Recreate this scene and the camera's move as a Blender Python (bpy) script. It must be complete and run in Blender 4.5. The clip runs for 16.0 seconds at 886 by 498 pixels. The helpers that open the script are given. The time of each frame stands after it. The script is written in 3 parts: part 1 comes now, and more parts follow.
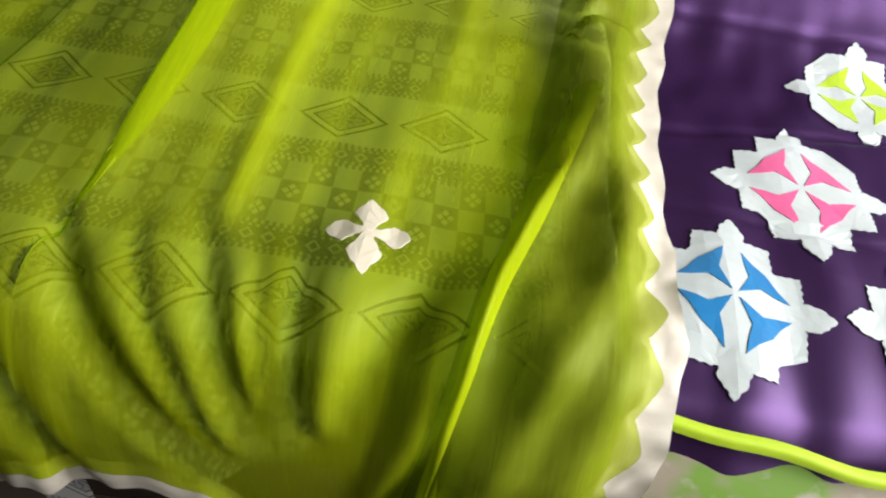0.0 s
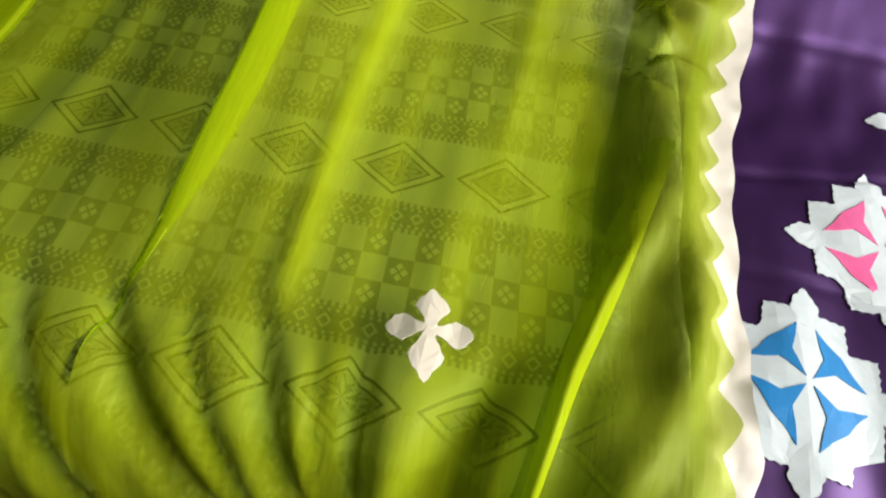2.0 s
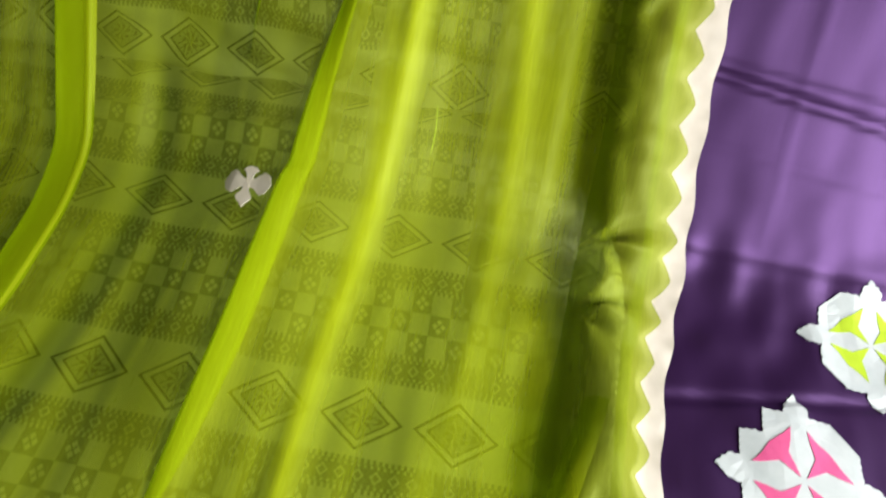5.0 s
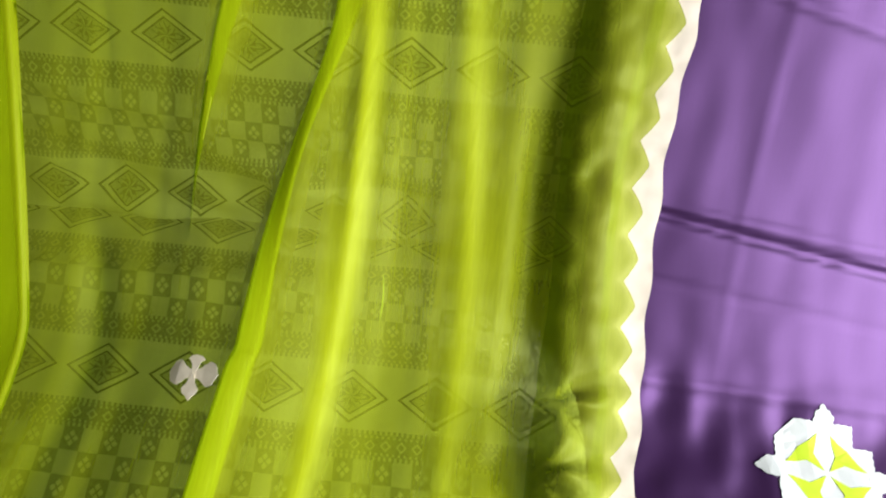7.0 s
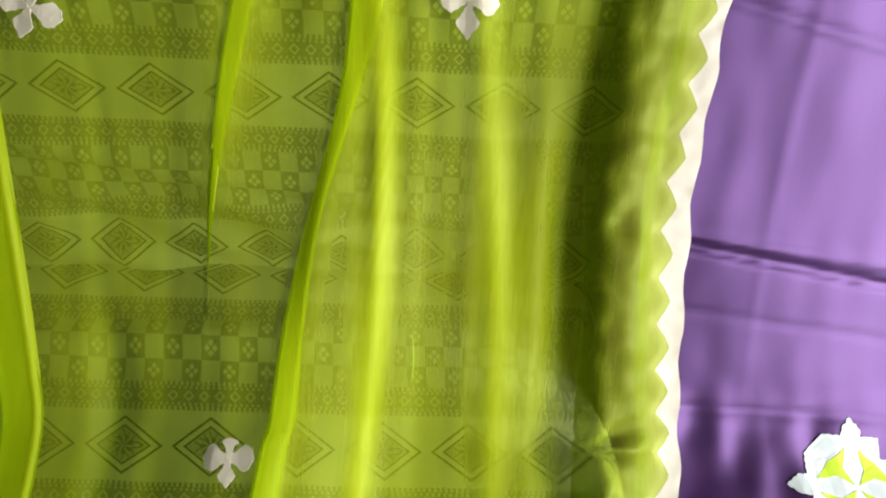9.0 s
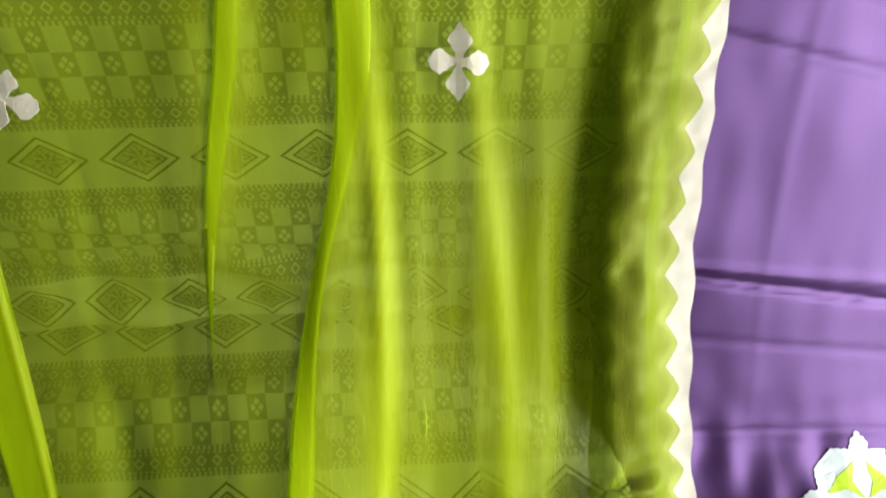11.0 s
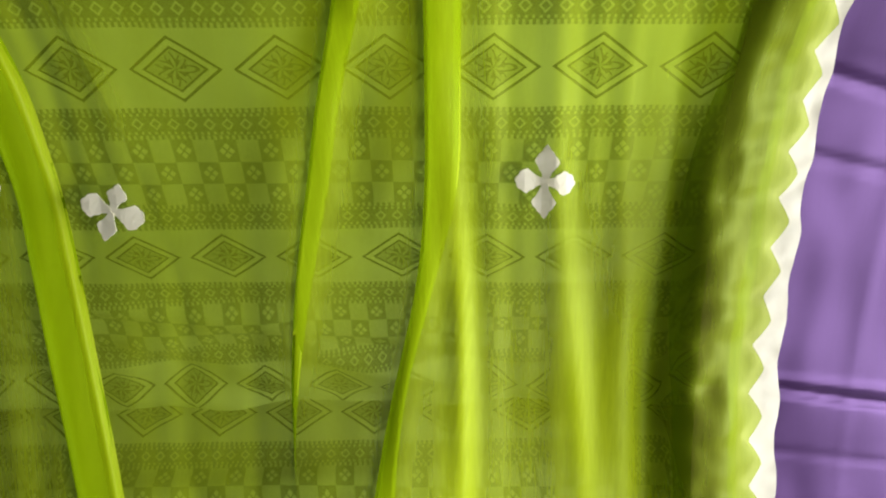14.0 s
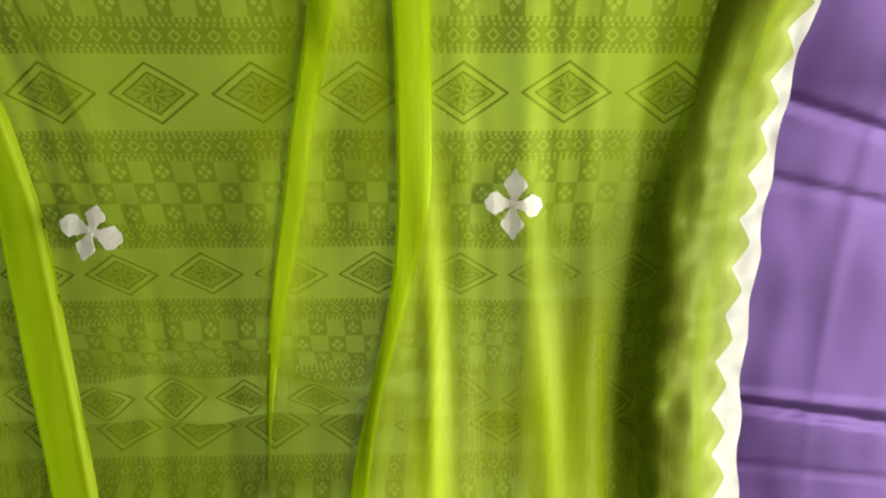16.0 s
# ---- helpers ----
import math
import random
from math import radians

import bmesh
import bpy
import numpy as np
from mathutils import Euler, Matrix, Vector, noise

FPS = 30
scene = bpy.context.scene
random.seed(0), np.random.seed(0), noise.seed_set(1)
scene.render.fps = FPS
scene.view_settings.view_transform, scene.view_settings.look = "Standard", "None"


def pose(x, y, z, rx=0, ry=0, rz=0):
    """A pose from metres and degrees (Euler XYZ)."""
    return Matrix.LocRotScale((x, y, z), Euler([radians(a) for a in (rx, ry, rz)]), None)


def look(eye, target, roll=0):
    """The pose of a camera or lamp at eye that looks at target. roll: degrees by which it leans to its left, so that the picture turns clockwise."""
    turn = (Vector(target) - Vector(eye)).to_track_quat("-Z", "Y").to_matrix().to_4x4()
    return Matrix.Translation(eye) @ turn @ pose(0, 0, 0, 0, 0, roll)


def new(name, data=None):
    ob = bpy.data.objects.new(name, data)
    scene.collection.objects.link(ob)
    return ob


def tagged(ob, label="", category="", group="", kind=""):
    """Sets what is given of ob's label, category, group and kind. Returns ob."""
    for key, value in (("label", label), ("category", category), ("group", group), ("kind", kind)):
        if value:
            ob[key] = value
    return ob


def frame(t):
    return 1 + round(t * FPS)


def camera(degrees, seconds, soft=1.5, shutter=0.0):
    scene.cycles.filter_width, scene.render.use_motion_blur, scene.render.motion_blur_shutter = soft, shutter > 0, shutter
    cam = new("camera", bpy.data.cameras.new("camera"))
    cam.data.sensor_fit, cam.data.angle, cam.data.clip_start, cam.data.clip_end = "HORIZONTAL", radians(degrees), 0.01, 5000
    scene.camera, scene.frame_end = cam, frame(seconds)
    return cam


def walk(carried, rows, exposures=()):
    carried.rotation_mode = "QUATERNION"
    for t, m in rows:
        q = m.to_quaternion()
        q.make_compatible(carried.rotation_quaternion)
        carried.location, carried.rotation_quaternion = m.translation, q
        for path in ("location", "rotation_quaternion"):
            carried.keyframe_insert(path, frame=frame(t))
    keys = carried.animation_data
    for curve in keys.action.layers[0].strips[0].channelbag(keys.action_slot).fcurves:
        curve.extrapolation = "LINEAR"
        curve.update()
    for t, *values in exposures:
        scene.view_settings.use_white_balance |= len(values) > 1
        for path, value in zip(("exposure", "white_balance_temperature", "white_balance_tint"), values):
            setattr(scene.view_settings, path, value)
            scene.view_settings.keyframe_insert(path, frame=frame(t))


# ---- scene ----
cam = camera(64.3, 16.0, soft=2.0, shutter=0.5)
METRES, EYE, TILT, LEAN, TURN = 0.70, 0.77, -48.0, -4.6, 8.5
ROWS = [
    (0.0, 0.0, 0.0, 0.0, -0.0, 0.0, 0.0),
    (0.5, -0.0157, 0.0073, 0.0165, 0.84, -0.91, -0.82),
    (1.0, -0.028, 0.0238, 0.0441, 1.31, -2.94, -0.52),
    (1.5, -0.0356, 0.0358, 0.0891, 1.2, -4.66, -0.64),
    (2.0, -0.0312, 0.0339, 0.1239, 2.3, -5.06, -1.36),
    (2.5, -0.0277, 0.0346, 0.1548, 2.43, -5.32, -2.62),
    (3.0, -0.0229, 0.0281, 0.18, 2.35, -4.98, -1.41),
    (3.5, -0.0107, 0.0168, 0.2252, 2.81, -5.85, -0.79),
    (4.0, 0.0001, 0.002, 0.2676, 2.79, -5.77, -0.64),
    (4.5, 0.0145, -0.0178, 0.3127, 3.12, -4.09, -0.77),
    (7.0, 0.0463, -0.0167, 0.5497, -0.22, -0.53, 3.56),
    (7.5, 0.0309, -0.0145, 0.5663, -1.28, -0.66, 3.37),
    (8.0, 0.02, -0.0031, 0.6157, -1.45, -3.03, 4.84),
    (8.5, -0.0016, 0.0073, 0.6483, -2.41, -3.54, 6.22),
    (11.0, -0.0133, 0.036, 0.7929, -4.55, -7.19, 11.68),
    (11.5, -0.0138, 0.0387, 0.816, -4.35, -6.97, 12.14),
    (12.0, -0.0137, 0.0388, 0.8323, -3.29, -5.71, 11.6),
    (12.5, -0.0222, 0.0375, 0.8434, -2.68, -4.75, 10.85),
    (13.0, -0.028, 0.0368, 0.8613, -1.74, -4.01, 10.98),
    (13.5, -0.0399, 0.0358, 0.8775, -1.41, -3.92, 11.38),
    (14.0, -0.0446, 0.0306, 0.8841, -0.94, -3.04, 10.64),
    (14.5, -0.0441, 0.0288, 0.8933, -0.73, -2.75, 10.59),
    (15.0, -0.0443, 0.0277, 0.9012, -1.37, -2.86, 10.31),
    (15.5, -0.0328, 0.0203, 0.8992, -1.45, -3.12, 10.53),
    (16.0, -0.0207, 0.0081, 0.8969, -1.79, -2.64, 10.49),
]
EXPOSURES = [(0.0, -0.32, 6500, 10), (4.5, -0.36, 6500, 10), (7.0, -0.16, 6500, 11.5), (11.0, -0.24, 6350, 5), (16.0, -0.20, 6300, 4)]
walk(cam, [(t, pose(0, 0, EYE, TILT, LEAN, TURN) @ pose(METRES * x, METRES * y, METRES * z, 90 + pitch, roll, yaw)) for t, x, y, z, yaw, pitch, roll in ROWS], EXPOSURES)

# ---- light ----
world = bpy.data.worlds.new("world")
scene.world = world
world.use_nodes = True
sky = world.node_tree.nodes.new("ShaderNodeTexSky")
sky.sky_type, sky.sun_disc = "NISHITA", False
sky.sun_elevation, sky.sun_rotation = radians(50), radians(200)
world.node_tree.links.new(sky.outputs[0], world.node_tree.nodes["Background"].inputs[0])
world.node_tree.nodes["Background"].inputs[1].default_value = 0.12

WIN_Y0, WIN_Y1, WIN_Z0, WIN_Z1, WIN_X = -0.36, 0.80, 0.55, 1.30, 0.92
lamp_data = bpy.data.lights.new("window_daylight", "AREA")
lamp_data.shape, lamp_data.size, lamp_data.size_y = "RECTANGLE", WIN_Y1 - WIN_Y0 - 0.1, WIN_Z1 - WIN_Z0 - 0.1
lamp_data.energy, lamp_data.color = 38.0, (1.0, 0.985, 0.96)
lamp = new("window_daylight", lamp_data)
lamp.matrix_world = look((WIN_X + 0.02, (WIN_Y0 + WIN_Y1) / 2, (WIN_Z0 + WIN_Z1) / 2), (-0.1, 0.7, 0.5))

# ---- node helpers ----


def node_material(name):
    m = bpy.data.materials.new(name)
    m.use_nodes = True
    tree = m.node_tree
    tree.nodes.clear()
    return m, tree, tree.nodes.new("ShaderNodeOutputMaterial")


def put(tree, socket, value):
    if isinstance(value, bpy.types.NodeSocket):
        tree.links.new(value, socket)
    else:
        socket.default_value = value


def mth(tree, op, a, b=0.0, c=0.0):
    n = tree.nodes.new("ShaderNodeMath")
    n.operation = op
    for s, v in zip(n.inputs, (a, b, c)):
        put(tree, s, v)
    return n.outputs[0]


def mix_rgb(tree, fac, a, b):
    n = tree.nodes.new("ShaderNodeMix")
    n.data_type = "RGBA"
    put(tree, n.inputs[0], fac)
    put(tree, n.inputs[6], a)
    put(tree, n.inputs[7], b)
    return n.outputs[2]


def texco(tree, out="Object"):
    return tree.nodes.new("ShaderNodeTexCoord").outputs[out]


def noise_tex(tree, scale, detail=3.0, rough=0.55, stretch=None, out="Object"):
    n = tree.nodes.new("ShaderNodeTexNoise")
    n.inputs["Scale"].default_value, n.inputs["Detail"].default_value, n.inputs["Roughness"].default_value = scale, detail, rough
    v = texco(tree, out)
    if stretch:
        mp = tree.nodes.new("ShaderNodeMapping")
        mp.inputs["Scale"].default_value = stretch
        tree.links.new(v, mp.inputs[0])
        v = mp.outputs[0]
    tree.links.new(v, n.inputs["Vector"])
    return n.outputs[0]


def weave(tree, pitch):
    """Fine warp and weft threads along the cloth, 0 to 1, from the cloth's own UV in metres."""
    sep = tree.nodes.new("ShaderNodeSeparateXYZ")
    tree.links.new(texco(tree, "UV"), sep.inputs[0])
    k = 2 * math.pi / pitch
    a = mth(tree, "SINE", mth(tree, "MULTIPLY", sep.outputs[0], k))
    b = mth(tree, "SINE", mth(tree, "MULTIPLY", sep.outputs[1], k))
    return mth(tree, "MULTIPLY_ADD", mth(tree, "MULTIPLY", a, b), 0.5, 0.5)


def bump(tree, height, strength, distance):
    n = tree.nodes.new("ShaderNodeBump")
    n.inputs["Strength"].default_value, n.inputs["Distance"].default_value = strength, distance
    tree.links.new(height, n.inputs["Height"])
    return n.outputs[0]


def principled(tree, color, rough, normal=None, spec=0.5, sheen=0.0, metal=0.0, aniso=0.0):
    p = tree.nodes.new("ShaderNodeBsdfPrincipled")
    put(tree, p.inputs["Base Color"], color)
    put(tree, p.inputs["Roughness"], rough)
    put(tree, p.inputs["Specular IOR Level"], spec)
    put(tree, p.inputs["Sheen Weight"], sheen)
    put(tree, p.inputs["Metallic"], metal)
    if normal:
        tree.links.new(normal, p.inputs["Normal"])
    return p


# ---- materials ----


def simple_cloth(name, col_a, col_b, scale, rough, spec=0.3, bump_mm=0.3, sheen=0.2):
    m, t, out = node_material(name)
    n = noise_tex(t, scale, 4)
    fine = noise_tex(t, 900, 2)
    p = principled(t, mix_rgb(t, n, col_a, col_b), rough, bump(t, mth(t, "ADD", mth(t, "MULTIPLY", fine, 0.5), n), 0.5, bump_mm / 1000), spec, sheen)
    t.links.new(p.outputs[0], out.inputs[0])
    return m


def chiffon(name, cover, deep, bright):
    """Sheer dyed cloth: part of the light passes straight, the rest is scattered on both sides."""
    m, t, out = node_material(name)
    n = noise_tex(t, 9, 3)
    thread = noise_tex(t, 60, 3, 0.6, (8.0, 0.6, 0.6))
    col = mix_rgb(t, mth(t, "MULTIPLY_ADD", thread, 0.5, mth(t, "MULTIPLY", n, 0.5)), deep, bright)
    dif = t.nodes.new("ShaderNodeBsdfDiffuse")
    trl = t.nodes.new("ShaderNodeBsdfTranslucent")
    gls = t.nodes.new("ShaderNodeBsdfGlossy")
    gls.inputs["Roughness"].default_value = 0.45
    gls.inputs["Color"].default_value = (0.75, 0.85, 0.35, 1)
    for b in (dif, trl):
        t.links.new(col, b.inputs["Color"])
    nrm = bump(t, thread, 0.35, 0.0006)
    for b in (dif, gls):
        t.links.new(nrm, b.inputs["Normal"])
    body = t.nodes.new("ShaderNodeMixShader")
    body.inputs[0].default_value = 0.18
    t.links.new(dif.outputs[0], body.inputs[1])
    t.links.new(trl.outputs[0], body.inputs[2])
    shiny = t.nodes.new("ShaderNodeMixShader")
    shiny.inputs[0].default_value = 0.035
    t.links.new(body.outputs[0], shiny.inputs[1])
    t.links.new(gls.outputs[0], shiny.inputs[2])
    clear = t.nodes.new("ShaderNodeBsdfTransparent")
    clear.inputs[0].default_value = (0.82, 0.92, 0.36, 1)
    att = t.nodes.new("ShaderNodeAttribute")
    att.attribute_name = "gather"
    fac = mth(t, "MULTIPLY_ADD", att.outputs["Fac"], 0.93 - cover, mth(t, "MULTIPLY_ADD", thread, 0.12, cover - 0.06))
    mx = t.nodes.new("ShaderNodeMixShader")
    t.links.new(fac, mx.inputs[0])
    t.links.new(clear.outputs[0], mx.inputs[1])
    t.links.new(shiny.outputs[0], mx.inputs[2])
    t.links.new(mx.outputs[0], out.inputs[0])
    return m


def satin(name, col_a, col_b):
    m, t, out = node_material(name)
    n = noise_tex(t, 7, 4)
    thread = noise_tex(t, 40, 3, 0.6, (10.0, 0.8, 0.8))
    fine = weave(t, 0.0011)
    rough = mth(t, "MULTIPLY_ADD", n, 0.14, 0.36)
    h = mth(t, "ADD", mth(t, "MULTIPLY", fine, 0.15), mth(t, "ADD", mth(t, "MULTIPLY", thread, 0.35), mth(t, "MULTIPLY", n, 1.5)))
    p = principled(t, mix_rgb(t, mth(t, "MULTIPLY_ADD", thread, 0.5, mth(t, "MULTIPLY", n, 0.5)), col_a, col_b), rough, bump(t, h, 0.22, 0.0006), 0.85, 0.0)
    p.inputs["Specular Tint"].default_value = (0.66, 0.36, 1.0, 1)
    p.inputs["IOR"].default_value = 1.5
    p.inputs["Sheen Tint"].default_value = (0.65, 0.45, 0.95, 1)
    t.links.new(p.outputs[0], out.inputs[0])
    return m


def jacquard(name):
    """Woven cover: bands of nested diamonds, chequers with four-petal flowers and toothed borders. UV: pattern repeats."""
    m, t, out = node_material(name)
    sep = t.nodes.new("ShaderNodeSeparateXYZ")
    t.links.new(texco(t, "UV"), sep.inputs[0])
    u, v = sep.outputs[0], sep.outputs[1]
    A = lambda op, a, b=0.0, c=0.0: mth(t, op, a, b, c)
    near = lambda x: A("SUBTRACT", x, A("ROUND", x))
    less = lambda a, b: A("LESS_THAN", a, b)
    inside = lambda x, lo, hi: A("MULTIPLY", A("GREATER_THAN", x, lo), A("LESS_THAN", x, hi))
    uu, vv = near(u), near(v)
    au, av = A("ABSOLUTE", uu), A("ABSOLUTE", vv)
    # nested diamonds
    d = A("ADD", A("DIVIDE", au, 0.45), A("DIVIDE", av, 0.146))
    line = A("MAXIMUM", inside(d, 0.90, 1.0), inside(d, 0.62, 0.70))
    ang = A("ARCTAN2", A("MULTIPLY", vv, 2.4), uu)
    rad = A("SQRT", A("ADD", A("MULTIPLY", uu, uu), A("MULTIPLY", A("MULTIPLY", vv, vv), 5.8)))
    petal = A("MULTIPLY_ADD", A("COSINE", A("MULTIPLY", ang, 7.0)), 0.06, 0.15)
    flower = A("MULTIPLY", less(d, 0.56), A("MAXIMUM", less(A("ABSOLUTE", A("SUBTRACT", rad, petal)), 0.022), A("MULTIPLY", less(rad, 0.11), A("GREATER_THAN", A("SINE", A("MULTIPLY", ang, 7.0)), 0.1))))
    filled = A("MULTIPLY", less(d, 0.62), 0.40)
    dark_d = A("MAXIMUM", A("MULTIPLY", line, 0.95), A("MAXIMUM", A("MULTIPLY", flower, 0.85), filled))
    # toothed borders
    w = A("DIVIDE", A("SUBTRACT", av, 0.175), 0.151)
    wc = A("ABSOLUTE", A("SUBTRACT", w, 0.5))
    tooth = A("MULTIPLY", inside(wc, 0.36, 0.5), A("GREATER_THAN", A("SINE", A("MULTIPLY", u, 2 * math.pi * 16)), 0.0))
    dots = A("MULTIPLY", inside(wc, 0.24, 0.33), A("GREATER_THAN", A("SINE", A("MULTIPLY", u, 2 * math.pi * 15)), 0.25))
    u5 = A("ABSOLUTE", near(A("MULTIPLY", u, 5.5)))
    dd = A("ADD", A("DIVIDE", u5, 0.36), A("DIVIDE", wc, 0.20))
    loz = inside(dd, 0.58, 1.0)
    light_b = A("MAXIMUM", A("MAXIMUM", tooth, dots), loz)
    dark_b = A("MULTIPLY_ADD", light_b, -0.55, 0.68)
    # chequers
    vc = A("SUBTRACT", A("FRACT", v), 0.5)
    row = A("DIVIDE", A("ADD", vc, 0.174), 0.116)
    col = A("MULTIPLY", u, 4.45)
    par = A("MODULO", A("ADD", A("ADD", A("FLOOR", row), A("FLOOR", col)), 4000.0), 2.0)
    pr, pc = A("SUBTRACT", A("FRACT", row), 0.5), A("SUBTRACT", A("FRACT", col), 0.5)
    a, b = A("ABSOLUTE", A("ADD", pr, pc)), A("ABSOLUTE", A("SUBTRACT", pr, pc))
    four = A("MULTIPLY", inside(a, 0.05, 0.36), inside(b, 0.05, 0.36))
    dark_c = A("MULTIPLY_ADD", A("GREATER_THAN", par, 0.5), A("MULTIPLY_ADD", four, -0.72, 0.50), 0.14)
    is_c, is_d = A("GREATER_THAN", av, 0.326), less(av, 0.175)
    dark = A("ADD", A("MULTIPLY", is_c, dark_c), A("MULTIPLY", A("SUBTRACT", 1.0, is_c), A("ADD", A("MULTIPLY", is_d, dark_d), A("MULTIPLY", A("SUBTRACT", 1.0, is_d), dark_b))))
    grain = noise_tex(t, 420, 2)
    blot = noise_tex(t, 11, 4)
    dark = A("MINIMUM", A("MAXIMUM", A("ADD", dark, A("MULTIPLY_ADD", grain, 0.30, -0.15)), 0.0), 1.0)
    tone = mix_rgb(t, blot, (0.46, 0.47, 0.46, 1), (0.58, 0.58, 0.565, 1))
    colour = mix_rgb(t, dark, tone, (0.066, 0.07, 0.062, 1))
    h = A("ADD", A("MULTIPLY", dark, -0.6), A("MULTIPLY", grain, 0.5))
    p = principled(t, colour, 0.62, bump(t, h, 0.6, 0.0009), 0.35, 0.15)
    t.links.new(p.outputs[0], out.inputs[0])
    return m


def printed(name):
    m, t, out = node_material(name)
    n = noise_tex(t, 26, 2, 0.5)
    n2 = noise_tex(t, 50, 3, 0.5, (1.0, 1.6, 1.0))
    f = mth(t, "MINIMUM", mth(t, "MAXIMUM", mth(t, "MULTIPLY", mth(t, "SUBTRACT", n, 0.42), 7.0), 0.0), 1.0)
    c = mix_rgb(t, f, (0.26, 0.22, 0.16, 1), (0.13, 0.25, 0.02, 1))
    c = mix_rgb(t, mth(t, "MINIMUM", mth(t, "MAXIMUM", mth(t, "MULTIPLY", mth(t, "SUBTRACT", n2, 0.55), 6.0), 0.0), 1.0), c, (0.33, 0.30, 0.24, 1))
    p = principled(t, c, 0.6, bump(t, n2, 0.3, 0.0006), 0.3, 0.2)
    t.links.new(p.outputs[0], out.inputs[0])
    return m


def plaster(name, a, b, scale=3.0):
    m, t, out = node_material(name)
    n, f = noise_tex(t, scale, 5), noise_tex(t, 160, 3)
    p = principled(t, mix_rgb(t, n, a, b), 0.8, bump(t, f, 0.3, 0.001), 0.3)
    t.links.new(p.outputs[0], out.inputs[0])
    return m


def wood(name, a, b):
    m, t, out = node_material(name)
    n = noise_tex(t, 6, 5, 0.6, (1.5, 14.0, 14.0))
    p = principled(t, mix_rgb(t, n, a, b), mth(t, "MULTIPLY_ADD", n, 0.25, 0.35), bump(t, n, 0.2, 0.001), 0.45)
    t.links.new(p.outputs[0], out.inputs[0])
    return m


LIME_A, LIME_B = (0.50, 0.60, 0.004, 1), (0.68, 0.80, 0.010, 1)
MAT_VEIL = chiffon("lime_chiffon", 0.27, LIME_A, LIME_B)
# border: same lime chiffon, denser, with its shade darkened into the colours
MAT_BORDER = chiffon("shaded_lime_border", 0.62, (0.175, 0.215, 0.010, 1), (0.30, 0.34, 0.022, 1))
MAT_EDGE = simple_cloth("cream_lining", (0.56, 0.49, 0.39, 1), (0.78, 0.73, 0.64, 1), 38, 0.6)
MAT_FLOWER = simple_cloth("cream_applique", (0.70, 0.62, 0.47, 1), (0.88, 0.82, 0.67, 1), 60, 0.5)
MAT_PURPLE = satin("purple_satin", (0.014, 0.0045, 0.022, 1), (0.030, 0.010, 0.047, 1))
MAT_WHITE = simple_cloth("white_applique", (0.42, 0.48, 0.48, 1), (0.60, 0.64, 0.64, 1), 70, 0.4, 0.5)
MAT_BLUE = simple_cloth("blue_applique", (0.0, 0.13, 0.36, 1), (0.0, 0.20, 0.47, 1), 80, 0.5)
MAT_PINK = simple_cloth("pink_applique", (0.62, 0.07, 0.22, 1), (0.75, 0.12, 0.30, 1), 80, 0.5)
MAT_LIME = simple_cloth("lime_applique", (0.36, 0.52, 0.01, 1), (0.48, 0.66, 0.02, 1), 80, 0.5)
MAT_COVER = jacquard("woven_cover")
MAT_PRINT = printed("printed_cotton")
MAT_SOFA = simple_cloth("brown_upholstery", (0.045, 0.028, 0.022, 1), (0.085, 0.055, 0.042, 1), 30, 0.7)
MAT_WOOD = wood("dark_wood", (0.06, 0.03, 0.018, 1), (0.12, 0.06, 0.035, 1))
MAT_FLOOR = plaster("floor_stone", (0.10, 0.075, 0.06, 1), (0.16, 0.12, 0.10, 1), 6)
MAT_WALL = plaster("wall_paint", (0.20, 0.19, 0.165, 1), (0.25, 0.24, 0.21, 1))
MAT_CEIL = plaster("ceiling_paint", (0.42, 0.42, 0.40, 1), (0.48, 0.48, 0.46, 1))
MAT_FRAME = plaster("window_paint", (0.70, 0.70, 0.68, 1), (0.78, 0.78, 0.76, 1), 10)

# ---- mesh helpers ----


def link_bm(name, bm, material, parent=None, label="", smooth=True):
    me = bpy.data.meshes.new(name)
    bm.to_mesh(me)
    bm.free()
    me.materials.append(material)
    if smooth:
        for p in me.polygons:
            p.use_smooth = True
    ob = new(name, me)
    if parent:
        ob.parent = parent
        ob.matrix_parent_inverse = parent.matrix_basis.inverted()
    if label:
        ob["label"] = label
    return ob


part = link_bm


def box_bm(x0, x1, y0, y1, z0, z1, bevel=0.0, segments=2):
    bm = bmesh.new()
    bmesh.ops.create_cube(bm, size=1.0, matrix=Matrix.Translation(((x0 + x1) / 2, (y0 + y1) / 2, (z0 + z1) / 2)) @ Matrix.Diagonal((x1 - x0, y1 - y0, z1 - z0, 1)))
    if bevel:
        bmesh.ops.bevel(bm, geom=bm.edges[:], offset=bevel, segments=segments, affect="EDGES")
    return bm


def grid_bm(rows, uv=None, gather=None):
    """A sheet from rows of points; uv(i, j) gives the cloth's own coordinates."""
    bm = bmesh.new()
    layer = bm.loops.layers.uv.new("UVMap")
    dense = bm.verts.layers.float.new("gather")
    vs = [[bm.verts.new(p) for p in r] for r in rows]
    if gather:
        for i, r in enumerate(vs):
            for j, v in enumerate(r):
                v[dense] = gather[i][j]
    for i in range(len(rows) - 1):
        for j in range(len(rows[0]) - 1):
            f = bm.faces.new((vs[i][j], vs[i][j + 1], vs[i + 1][j + 1], vs[i + 1][j]))
            if uv:
                for loop, (a, b) in zip(f.loops, ((i, j), (i, j + 1), (i + 1, j + 1), (i + 1, j))):
                    loop[layer].uv = uv(a, b)
    return bm


